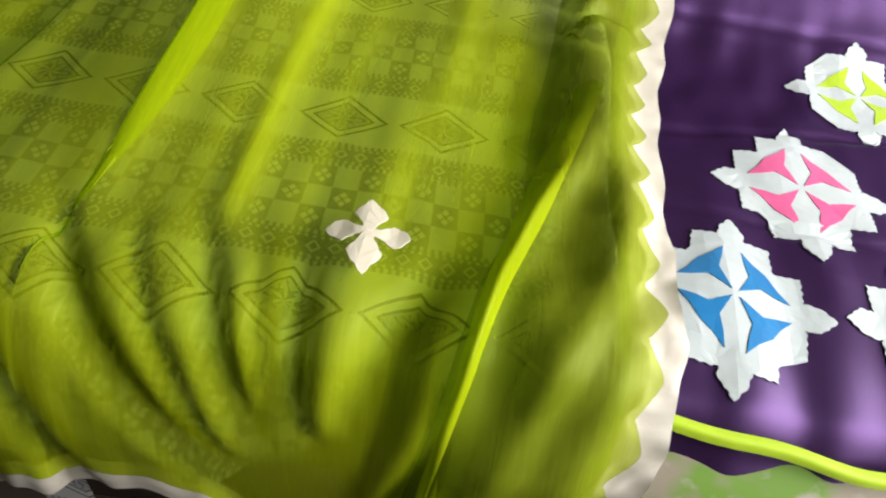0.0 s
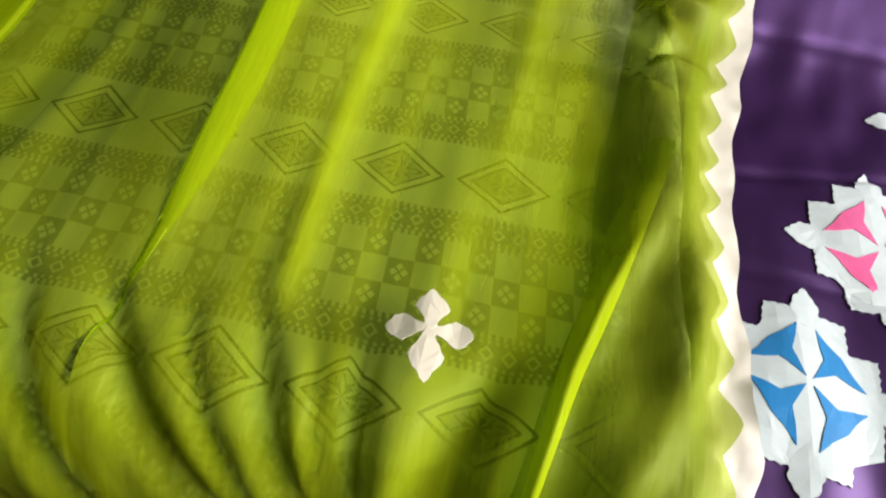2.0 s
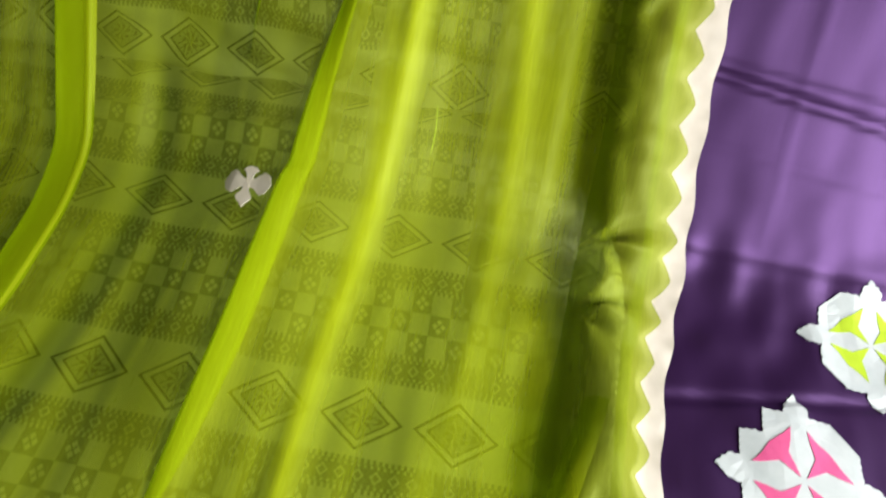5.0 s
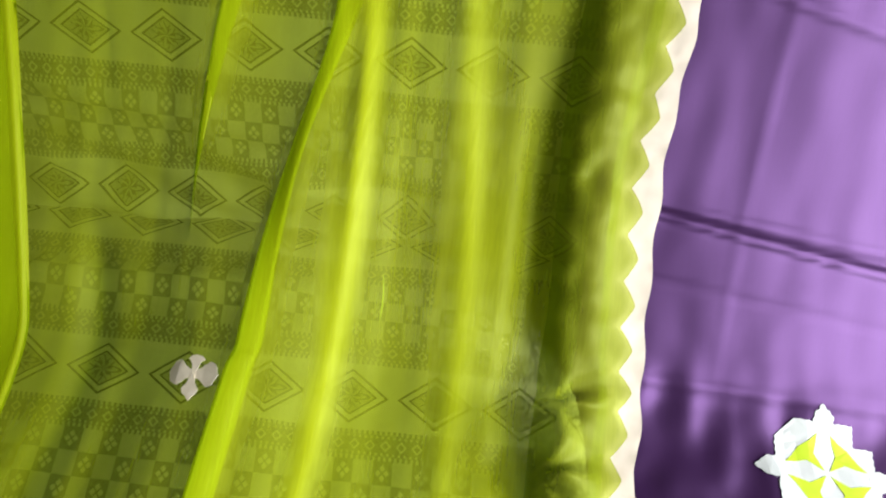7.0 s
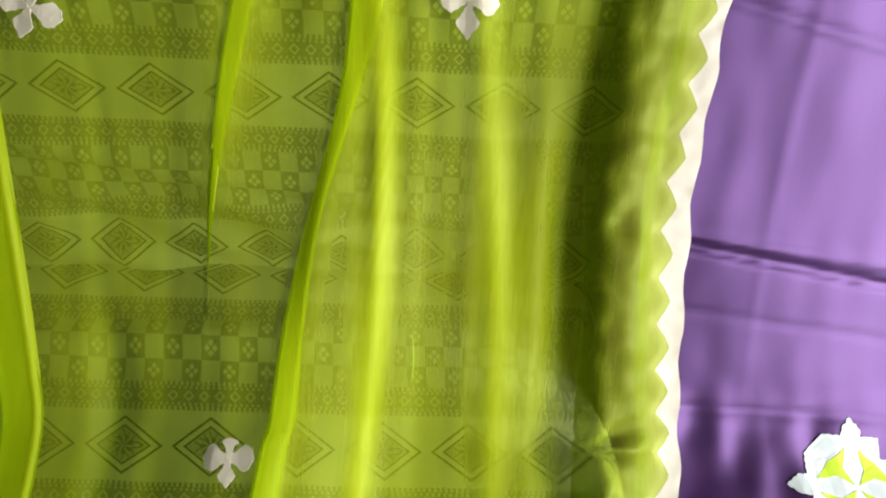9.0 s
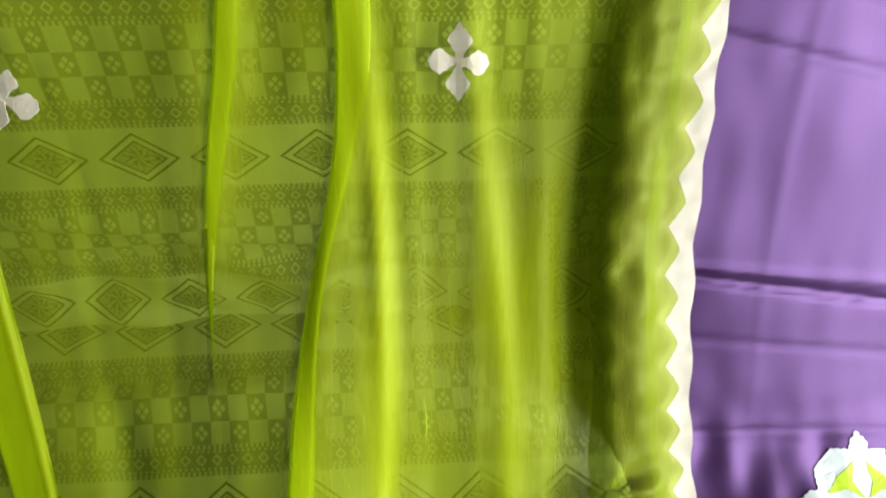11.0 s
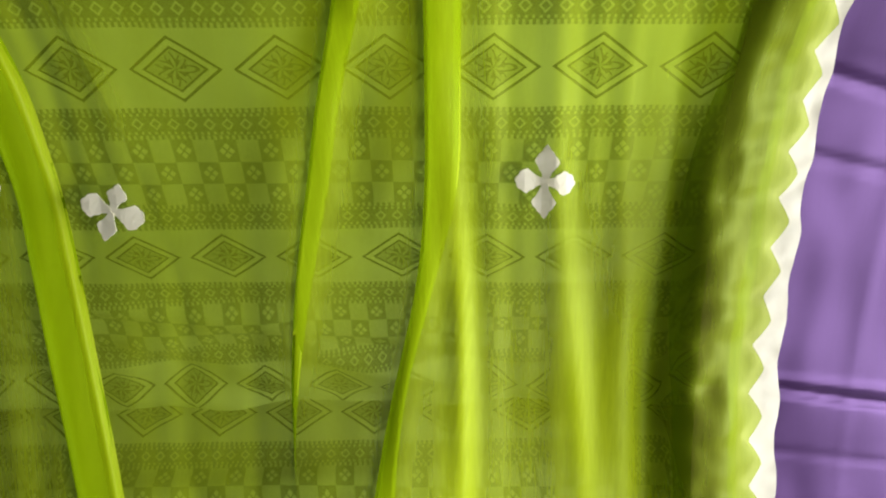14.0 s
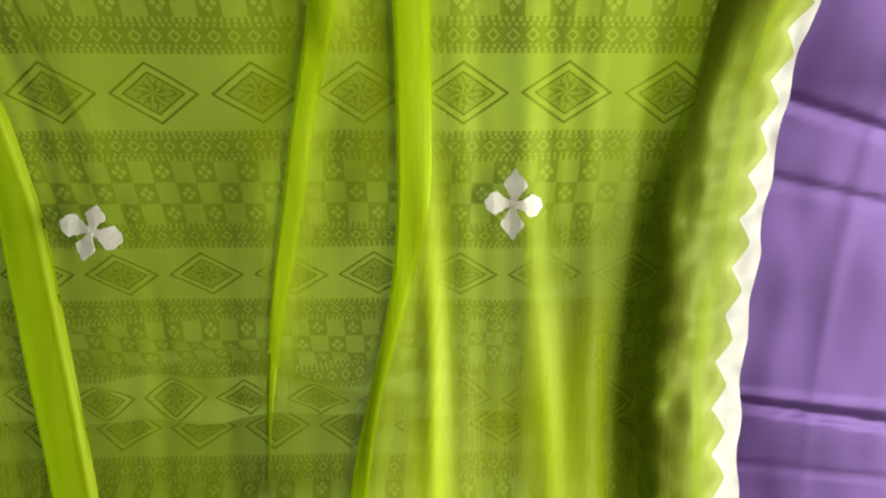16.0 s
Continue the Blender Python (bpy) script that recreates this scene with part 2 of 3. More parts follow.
def bell(d, width):
    return math.exp(-(d / width) ** 2)


def ease(x, a, b):
    k = min(1.0, max(0.0, (x - a) / (b - a)))
    return k * k * (3 - 2 * k)


def table(pairs):
    """A smooth function through (s, value) pairs, for s from 0 to 2."""
    ss, vs = [p[0] for p in pairs], [p[1] for p in pairs]
    grid = np.linspace(0.0, 2.0, 1001)
    vals = sum(np.interp(grid + o, ss, vs) for o in (-0.04, -0.02, 0.0, 0.02, 0.04)) / 5
    vals = [float(v) for v in vals]

    def value(s):
        k = min(max(s, 0.0), 1.999) * 500
        i = int(k)
        return vals[i] + (vals[i + 1] - vals[i]) * (k - i)

    return value


class Profile:
    """A side outline (y, z) with rounded corners, walked by its length s."""

    def __init__(self, pts, soft=0.014):
        self.pts = [Vector((0, y, z)) for y, z in pts]
        self.s = [0.0]
        for a, b in zip(self.pts, self.pts[1:]):
            self.s.append(self.s[-1] + (b - a).length)
        self.end, self.step = self.s[-1], 0.002
        grid = np.arange(0.0, self.end + 0.004, self.step)
        walked = [np.clip(grid + o * soft, 0.0, self.end) for o in (-1.5, -0.75, 0.0, 0.75, 1.5)]
        self.y = [float(v) for v in sum(np.interp(w, self.s, [p.y for p in self.pts]) for w in walked) / 5]
        self.z = [float(v) for v in sum(np.interp(w, self.s, [p.z for p in self.pts]) for w in walked) / 5]

    def at(self, s):
        k = min(max(s, 0.0), self.end) / self.step
        i = min(int(k), len(self.y) - 2)
        f = k - i
        return self.y[i] + (self.y[i + 1] - self.y[i]) * f, self.z[i] + (self.z[i + 1] - self.z[i]) * f

    def point(self, x, s, h=0.0):
        y, z = self.at(s)
        (y0, z0), (y1, z1) = self.at(s - 0.004), self.at(s + 0.004)
        n = Vector((0, -(z1 - z0), y1 - y0)).normalized()
        return Vector((x, y, z)) + n * h


def flat_part(*args):
    return link_bm(*args, smooth=False)


def frayed(poly, step=0.0032, size=0.0008):
    """The outline poly with small uneven threads along each edge."""
    out = []
    for (a, b), (c, d) in zip(poly, poly[1:] + poly[:1]):
        length = math.hypot(c - a, d - b)
        n = max(1, round(length / step))
        for i in range(n):
            f = i / n
            x, y = a + (c - a) * f, b + (d - b) * f
            k = 0.0 if i == 0 else size * ((-1) ** i * 0.7 + noise.noise(Vector((x * 300, y * 300, 7.0))))
            out.append((x + k * (d - b) / max(length, 1e-6), y - k * (c - a) / max(length, 1e-6)))
    return out


def patch_bm(poly, place, lift, thick, cut=0.012):
    """A thin piece of cloth with the outline poly (x, s), laid on the surface place(x, s, h)."""
    bm = bmesh.new()
    f = bm.faces.new([bm.verts.new((a, b, 0)) for a, b in poly])
    bmesh.ops.triangulate(bm, faces=[f])
    for axis in (0, 1):
        lo, hi = min(p[axis] for p in poly), max(p[axis] for p in poly)
        c = lo + cut
        while c < hi:
            co, no = [0, 0, 0], [0, 0, 0]
            co[axis], no[axis] = c, 1
            bmesh.ops.bisect_plane(bm, geom=bm.verts[:] + bm.edges[:] + bm.faces[:], plane_co=co, plane_no=no)
            c += cut
    top = bmesh.ops.extrude_face_region(bm, geom=bm.faces[:])
    for g in top["geom"]:
        if isinstance(g, bmesh.types.BMVert):
            g.co.z = 1.0
    for v in bm.verts:
        ripple = 0.0003 * noise.noise(Vector((v.co.x * 160, v.co.y * 160, 3.0)))
        v.co = place(v.co.x, v.co.y, lift + (thick if v.co.z > 0.5 else 0.0) + ripple)
    bmesh.ops.recalc_face_normals(bm, faces=bm.faces[:])
    return bm


# ---- room ----
def structure(name, bm, material, label, category):
    return tagged(link_bm(name, bm, material, smooth=False), label, category, kind="structure")


structure("floor", box_bm(-2.5, WIN_X + 0.2, -2.1, 1.6, -0.1, 0.0), MAT_FLOOR, "dark brown stone floor below the sofa", "floor")
structure("ceiling", box_bm(-2.5, WIN_X + 0.2, -2.1, 1.6, 2.7, 2.8), MAT_CEIL, "plain white painted ceiling of the room", "ceiling")
structure("wall_back", box_bm(-2.4, WIN_X, 1.5, 1.6, 0.0, 2.7), MAT_WALL, "plain pale painted wall behind the sofa", "wall")
structure("wall_west", box_bm(-2.5, -2.4, -2.0, 1.6, 0.0, 2.7), MAT_WALL, "plain pale painted side wall", "wall")
structure("wall_front", box_bm(-2.4, WIN_X, -2.1, -2.0, 0.0, 2.7), MAT_WALL, "plain pale painted wall facing the sofa", "wall")
wall = bmesh.new()
for y0, y1, z0, z1 in ((-2.0, WIN_Y0, 0, 2.7), (WIN_Y1, 1.5, 0, 2.7), (WIN_Y0, WIN_Y1, 0, WIN_Z0), (WIN_Y0, WIN_Y1, WIN_Z1, 2.7)):
    bmesh.ops.create_cube(wall, size=1.0, matrix=Matrix.Translation((WIN_X + 0.1, (y0 + y1) / 2, (z0 + z1) / 2)) @ Matrix.Diagonal((0.2, y1 - y0, z1 - z0, 1)))
structure("wall_east", wall, MAT_WALL, "plain pale painted wall with a wide window", "wall")

# ---- sofa under the cloths ----
SEAT = Profile([(0.15, 0.05), (0.175, 0.36), (0.19, 0.42), (0.23, 0.453), (0.32, 0.443), (0.45, 0.436), (0.829, 0.413), (0.90, 0.385)])
BACK = Profile([(0.83, 0.36), (0.861, 0.45), (0.89, 0.63), (0.925, 0.82), (0.96, 1.05), (0.975, 1.14), (1.03, 1.175), (1.09, 1.14), (1.10, 0.9)])

sofa = tagged(new("sofa"), "dark brown upholstered sofa standing under draped cloths", "sofa")
part("base", box_bm(-1.0, 0.72, 0.215, 1.08, 0.12, 0.30, 0.02), MAT_SOFA, sofa)
part("seat_cushion", box_bm(-1.0, 0.72, 0.205, 0.86, 0.302, 0.395, 0.035, 3), MAT_SOFA, sofa)
rest = box_bm(-1.0, 0.72, -0.075, 0.075, 0.0, 0.80, 0.04, 3)
bmesh.ops.transform(rest, matrix=pose(0, 0.955, 0.33, -8.5), verts=rest.verts[:])
part("backrest", rest, MAT_SOFA, sofa)
for lx in (-0.92, 0.64):
    for ly in (0.28, 1.0):
        leg = bmesh.new()
        bmesh.ops.create_cone(leg, cap_ends=True, segments=16, radius1=0.022, radius2=0.032, depth=0.12, matrix=Matrix.Translation((lx, ly, 0.06)))
        part("leg", leg, MAT_WOOD, sofa, "dark wooden leg")


# ---- woven sofa cover ----
# valleys of the gathered cloth over the front edge: x at s = 0.43 and at s = 0.30, width, depth
VALLEYS = [(-0.62, -0.58, 0.012, 0.014), (-0.53, -0.50, 0.010, 0.012), (-0.44, -0.41, 0.012, 0.014), (-0.36, -0.325, 0.010, 0.012), (-0.290, -0.243, 0.009, 0.016), (-0.228, -0.142, 0.010, 0.024), (-0.182, -0.125, 0.006, 0.010), (-0.146, -0.104, 0.009, 0.020), (-0.118, -0.085, 0.005, 0.008), (-0.092, -0.070, 0.008, 0.018), (-0.022, -0.070, 0.017, 0.024), (0.020, -0.020, 0.008, 0.012)]


def front_folds(x, s):
    """Depth of the folds where the cloth is gathered over the seat's front edge."""
    k = (0.43 - s) / 0.13
    h = 0.0
    for a, b, width, depth in VALLEYS:
        c = a + (b - a) * k + 0.004 * math.sin(k * 2.6 + a * 40)
        d = abs(x - c)
        if d < 4 * width:
            h -= 0.95 * depth * bell(d, width * (0.75 + 0.5 * max(0.0, k)))
    return h * ease(s, 0.487, 0.415)


def seat_height(x, s):
    h = 0.004 * noise.noise(Vector((x * 9, s * 7, 1.0))) + 0.0018 * noise.noise(Vector((x * 30, s * 22, 4.0)))
    h += 0.8 * front_folds(x, s) * ease(x, 0.06, 0.02)
    h -= 0.055 * ease(x, 0.085, 0.125)
    return h + 0.012 * bell(s - 0.94 - 0.05 * (x + 0.3), 0.02) * ease(x, -0.05, -0.3)


def back_height(x, s):
    h = 0.003 * noise.noise(Vector((x * 8, s * 6, 21.0))) + 0.0015 * noise.noise(Vector((x * 34, s * 20, 24.0)))
    low = ease(s, 0.24, 0.10)
    h += low * 0.022 * noise.noise(Vector((x * 10 + s * 8, s * 26, 31.0)))
    h -= 0.03 * ease(x, 0.085, 0.125)
    return h + 0.010 * bell(s - 0.185 + 0.16 * (x + 0.33), 0.016) * ease(x, -0.16, -0.30) * ease(x, -0.62, -0.5)


def seat_pattern(x, s):
    """Pattern repeats on the seat: the cloth lies a little askew and is drawn together towards the front."""
    u = (x + 0.0345 + 0.06 * (s - 0.6125)) / (0.0765 + 0.012 * ease(s, 0.62, 1.0))
    return u + 200.0, float(np.interp(s, [0.0, 0.4265, 0.6125, 0.815, 1.03, 1.24], [-2.25, 0.0, 1.0, 2.0, 3.0, 4.0])) + 20.0


def back_pattern(x, s):
    u = (x + 0.019) / 0.0843 + 0.045 * ease(s, 0.46, 0.28)
    return u + 200.0, (s - 0.2735 + 0.022 * (x + 0.1)) / 0.199 + 20.0


def cover_sheet(prof, height, x0, x1, s0, s1, step, pattern):
    nx, ns = round((x1 - x0) / step), round((s1 - s0) / step)
    xs = [x0 + (x1 - x0) * j / nx for j in range(nx + 1)]
    ss = [s0 + (s1 - s0) * i / ns for i in range(ns + 1)]
    rows = [[prof.point(x, s, height(x, s)) for x in xs] for s in ss]
    return grid_bm(rows, lambda i, j: pattern(xs[j], ss[i]))


cover = tagged(new("sofa_cover"), "grey and white woven cover with diamond bands spread over the sofa", "sofa cover")
part("seat_cloth", cover_sheet(SEAT, seat_height, -0.98, 0.70, 0.27, 1.09, 0.008, seat_pattern), MAT_COVER, cover)
part("back_cloth", cover_sheet(BACK, back_height, -0.98, 0.70, 0.0, 1.05, 0.008, back_pattern), MAT_COVER, cover)
corner = cover_sheet(SEAT, lambda x, s: -0.004, -0.275, -0.235, 0.17, 0.30, 0.01, seat_pattern)
part("loose_corner", corner, MAT_COVER, cover, "loose black and white corner of the cover")

# ---- purple cloth with appliques ----
PURP = Profile([(0.14, 0.05), (0.175, 0.33), (0.200, 0.385), (0.225, 0.403), (0.262, 0.413), (0.307, 0.418), (0.451, 0.409), (0.57, 0.403), (0.63, 0.406), (0.672, 0.428), (0.73, 0.487), (0.772, 0.541), (0.83, 0.625), (0.89, 0.729), (0.92, 0.80), (0.955, 1.0), (0.975, 1.15), (1.03, 1.19), (1.10, 1.15)])


def crease(x, s, x0, s0, x1, s1, width, depth):
    k = min(1.0, max(0.0, (x - x0) / (x1 - x0)))
    return depth * bell(s - (s0 + (s1 - s0) * k), width)


def purple_height(x, s):
    h = 0.001 + 0.003 * noise.noise(Vector((x * 9, s * 7, 51.0))) + 0.0008 * noise.noise(Vector((x * 34, s * 16, 54.0)))
    h += crease(x, s, 0.14, 0.998, 0.40, 0.953, 0.0035, -0.005) + crease(x, s, 0.14, 1.006, 0.40, 0.975, 0.004, 0.002)
    h += crease(x, s, 0.14, 0.932, 0.40, 0.900, 0.003, -0.001) + crease(x, s, 0.14, 0.829, 0.40, 0.82, 0.005, -0.002)
    h += crease(x, s, 0.14, 1.296, 0.40, 1.210, 0.004, -0.003) + crease(x, s, 0.14, 1.224, 0.40, 1.16, 0.004, -0.002)
    h += 0.0004 * bell(x - (0.232 + 0.03 * (s - 0.95)), 0.0045) * ease(s, 0.80, 0.86)
    h += 0.004 * ease(s, 0.88, 0.80) * ease(s, 0.66, 0.74) * noise.noise(Vector((x * 32, s * 20, 57.0)))
    h += crease(x, s, 0.12, 0.655, 0.40, 0.700, 0.005, -0.004) + crease(x, s, 0.12, 0.560, 0.40, 0.535, 0.006, -0.003)
    h += 0.005 * ease(s, 0.80, 0.70) * noise.noise(Vector((x * 26, s * 12, 59.0)))
    h -= 0.013 * ease(s, 0.395, 0.350)
    return h + 0.006 * ease(s, 0.46, 0.38) * noise.noise(Vector((x * 18, s * 3, 60.0)))


def purple_place(x, s, h):
    return PURP.point(x, s, purple_height(x, s) + h)


purple = tagged(new("purple_cloth"), "purple satin cloth with white flower appliques spread over the sofa", "cloth")


def purple_hem(x):
    return 0.348 - 0.06 * (x - 0.13) + 0.003 * math.sin(x * 60)


xs = [0.088 + 0.0053 * j for j in range(110)]
rows, ss = [], []
for i in range(260):
    rows.append([purple_place(x, purple_hem(x) + (1.66 - purple_hem(x)) * i / 259, 0) for x in xs])
    ss.append(0.36 + 1.30 * i / 259)
part("sheet", grid_bm(rows, lambda i, j: (xs[j], ss[i])), MAT_PURPLE, purple)


def mirrored(quarter):
    """A closed outline from its first quadrant, mirrored to all four."""
    q = list(quarter)
    out = q + [(-a, b) for a, b in reversed(q)] + [(-a, -b) for a, b in q] + [(a, -b) for a, b in reversed(q)]
    return out


BASE = [(0.60, 0.06), (0.70, 0.11), (0.70, 0.44), (0.43, 0.44), (0.41, 0.74), (0.12, 0.74), (0.07, 0.60)]
BUD = [(0.58, -0.05), (0.58, 0.05), (0.72, 0.155), (0.85, 0.13), (1.0, 0.01), (0.84, -0.14), (0.72, -0.15)]
WEDGE = [(0.035, 0.035), (0.16, 0.27), (0.12, 0.42), (0.10, 0.57), (0.21, 0.46), (0.34, 0.37), (0.46, 0.21), (0.57, 0.10), (0.42, 0.12), (0.27, 0.16)]


def motif(cx, cs, rx, rs, spin, material, colour):
    """A white stepped flower with four coloured wedges and four buds, sewn on."""
    c, sn = math.cos(spin), math.sin(spin)
    place = lambda poly: [(cx + rx * (a * c - b * sn), cs + rs * (a * sn + b * c)) for a, b in poly]
    base = flat_part("applique", patch_bm(frayed(place(mirrored(BASE))), purple_place, 0.0005, 0.0008), MAT_WHITE, purple, f"white applique flower with {colour} wedges")
    for k in range(4):
        ck, sk = round(math.cos(k * math.pi / 2)), round(math.sin(k * math.pi / 2))
        turn = lambda poly: [(a * ck - b * sk, a * sk + b * ck) for a, b in poly]
        flat_part("bud", patch_bm(frayed(place(turn(BUD))), purple_place, 0.0005, 0.0008), MAT_WHITE, base)
        flat_part("wedge", patch_bm(place(turn(WEDGE)), purple_place, 0.0013, 0.0005), material, base, f"{colour} cloth wedge")


motif(0.1765, 0.4690, 0.067, 0.078, -0.12, MAT_BLUE, "blue")
motif(0.2487, 0.5990, 0.071, 0.084, -0.05, MAT_PINK, "pink")
motif(0.3335, 0.7520, 0.068, 0.071, -0.05, MAT_LIME, "lime green")
motif(0.3200, 0.4630, 0.070, 0.082, -0.05, MAT_PINK, "pink")

# ---- printed cloth hanging below the purple one ----
PRINT = Profile([(0.02, 0.0), (0.06, 0.02), (0.135, 0.10), (0.160, 0.33), (0.178, 0.375), (0.22, 0.40), (0.30, 0.405)])
xs2 = [0.085 + 0.008 * j for j in range(70)]
rows = []
for i in range(60):
    s = 0.02 + (PRINT.end - 0.03) * i / 59
    rows.append([PRINT.point(x, s, -0.012 + 0.014 * ease(s, 0.42, 0.25) * noise.noise(Vector((x * 16, s * 2, 71.0)))) for x in xs2])
printed_cloth = part("printed_cloth", grid_bm(rows), MAT_PRINT)
strip = []
for i in range(60):
    x = 0.10 + 0.40 * i / 59
    s = 0.379 - 0.012 * ease(x, 0.12, 0.26) + 0.0015 * math.sin(x * 70)
    strip.append([PURP.point(x, s - 0.010 * j / 4, 0.003 + 0.004 * math.sin(math.pi * j / 4)) for j in range(5)])
part("binding", grid_bm(strip), MAT_LIME, printed_cloth, "lime green bound edge")
tagged(printed_cloth, "beige cotton cloth with green print hanging over the sofa front", "cloth")

# ---- lime dupatta ----
TOOTH = 0.041
VEIL = Profile([(0.16, 0.05), (0.185, 0.38), (0.205, 0.43), (0.235, 0.458), (0.32, 0.456), (0.45, 0.45), (0.556, 0.455), (0.622, 0.475), (0.695, 0.56), (0.78, 0.65), (0.874, 0.746), (0.914, 0.83), (0.930, 0.95), (0.952, 1.15), (1.01, 1.205), (1.10, 1.17)])
S_TOP = VEIL.end - 0.02
EDGE = table([(0.0, 0.085), (0.30, 0.093), (0.36, 0.110), (0.43, 0.117), (0.50, 0.115), (0.60, 0.111), (0.68, 0.114), (0.75, 0.121), (0.80, 0.134), (0.84, 0.126), (0.90, 0.122), (0.98, 0.117), (1.06, 0.121), (1.14, 0.136), (1.23, 0.143), (1.31, 0.145), (1.6, 0.155)])
RIM = table([(0.0, 0.100), (0.30, 0.112), (0.387, 0.126), (0.44, 0.1275), (0.52, 0.1245), (0.60, 0.1215), (0.652, 0.1243), (0.7085, 0.129), (0.76, 0.137), (0.80, 0.141), (0.84, 0.138), (0.90, 0.133), (0.96, 0.133), (1.02, 0.133), (1.067, 0.136), (1.135, 0.145), (1.18, 0.151), (1.255, 0.152), (1.34, 0.151), (1.6, 0.16)])
GROOVE = table([(0.0, -0.01), (0.317, 0.002), (0.407, 0.014), (0.54, 0.030), (0.62, 0.026), (0.67, 0.036), (0.85, 0.046), (0.92, 0.047), (1.07, 0.041), (1.21, 0.054), (1.34, 0.085), (1.6, 0.10)])
RIDGE_E = table([(0.0, -0.08), (0.40, -0.05), (0.505, -0.047), (0.60, -0.045), (0.69, -0.039), (0.80, -0.033), (0.92, -0.031), (0.98, -0.033), (1.07, -0.041), (1.16, -0.046), (1.25, -0.05), (1.6, -0.07)])
# pleats from left to right: position of the left edge, and width, along s
PLEATS = [
    (table([(0.0, -0.66), (0.6, -0.60), (1.0, -0.60), (1.6, -0.62)]), table([(0, 0.03), (1.6, 0.04)])),
    (table([(0.0, -0.50), (0.45, -0.47), (0.62, -0.452), (0.72, -0.455), (0.93, -0.471), (1.07, -0.486), (1.167, -0.498), (1.27, -0.505), (1.35, -0.508), (1.6, -0.51)]), table([(0, 0.02), (0.62, 0.03), (0.93, 0.038), (1.24, 0.036), (1.6, 0.03)])),
    (table([(0.0, -0.38), (0.45, -0.372), (0.53, -0.363), (0.60, -0.357), (0.80, -0.350), (1.0, -0.352), (1.15, -0.380), (1.21, -0.397), (1.29, -0.418), (1.354, -0.424), (1.6, -0.46)]), table([(0, 0.0), (0.41, 0.0), (0.82, 0.0), (1.6, 0.0)])),
    (table([(0.0, -0.31), (0.40, -0.30), (0.60, -0.29), (0.75, -0.277), (0.824, -0.272), (0.968, -0.279), (1.05, -0.275), (1.166, -0.260), (1.26, -0.24), (1.348, -0.213), (1.6, -0.17)]), table([(0, 0.0), (0.72, 0.0), (0.95, 0.0), (1.0, 0.006), (1.08, 0.011), (1.17, 0.017), (1.35, 0.020), (1.6, 0.02)])),
    (table([(0.0, -0.26), (0.30, -0.245), (0.449, -0.236), (0.536, -0.234), (0.612, -0.231), (0.71, -0.228), (0.80, -0.218), (0.86, -0.214), (0.92, -0.205), (1.0, -0.189), (1.07, -0.169), (1.158, -0.160), (1.346, -0.154), (1.6, -0.15)]), table([(0, 0.0), (0.41, 0.0), (0.49, 0.012), (0.55, 0.019), (0.70, 0.021), (0.86, 0.020), (0.96, 0.011), (1.05, 0.010), (1.10, 0.014), (1.17, 0.029), (1.346, 0.026), (1.6, 0.026)])),
]
FLOOR = table([(0.0, 0.012), (0.36, 0.010), (0.46, -0.006), (0.70, -0.007), (0.80, -0.022), (0.90, -0.05), (1.08, -0.05), (1.16, -0.02), (1.28, -0.003), (1.6, 0.002)])
DENSE = (0.5, 0.5, 0.35, 0.36, 0.8)
PINCHES = ((0.057, 0.801, 0.0), (0.050, 0.733, 0.7))
# crest of the turned border, its second crest near the hem, and the soft ridge beside the large pleat
CREST = table([(0.0, -0.05), (0.317, -0.004), (0.353, 0.002), (0.394, 0.010), (0.43, 0.017), (0.48, 0.028), (0.53, 0.043), (0.57, 0.064), (0.61, 0.077), (0.66, 0.081), (0.70, 0.074), (0.735, 0.055), (0.78, 0.052), (0.84, 0.062), (0.92, 0.058), (1.02, 0.054), (1.07, 0.060), (1.146, 0.069), (1.25, 0.083), (1.34, 0.088), (1.6, 0.11)])
CREST_2 = table([(0.0, -0.02), (0.36, 0.025), (0.387, 0.042), (0.411, 0.059), (0.441, 0.074), (0.507, 0.098), (1.6, 0.10)])
RAISE = table([(0.0, 0.0), (0.48, 0.0), (0.60, 0.022), (0.71, 0.040), (0.80, 0.056), (0.86, 0.046), (0.93, 0.030), (1.02, 0.016), (1.12, 0.0), (1.6, 0.0)])
RIDGE_C = table([(0.0, -0.16), (0.45, -0.149), (0.56, -0.153), (0.63, -0.155), (0.75, -0.146), (0.82, -0.142), (0.94, -0.136), (1.06, -0.134), (1.16, -0.135), (1.34, -0.137), (1.6, -0.135)])


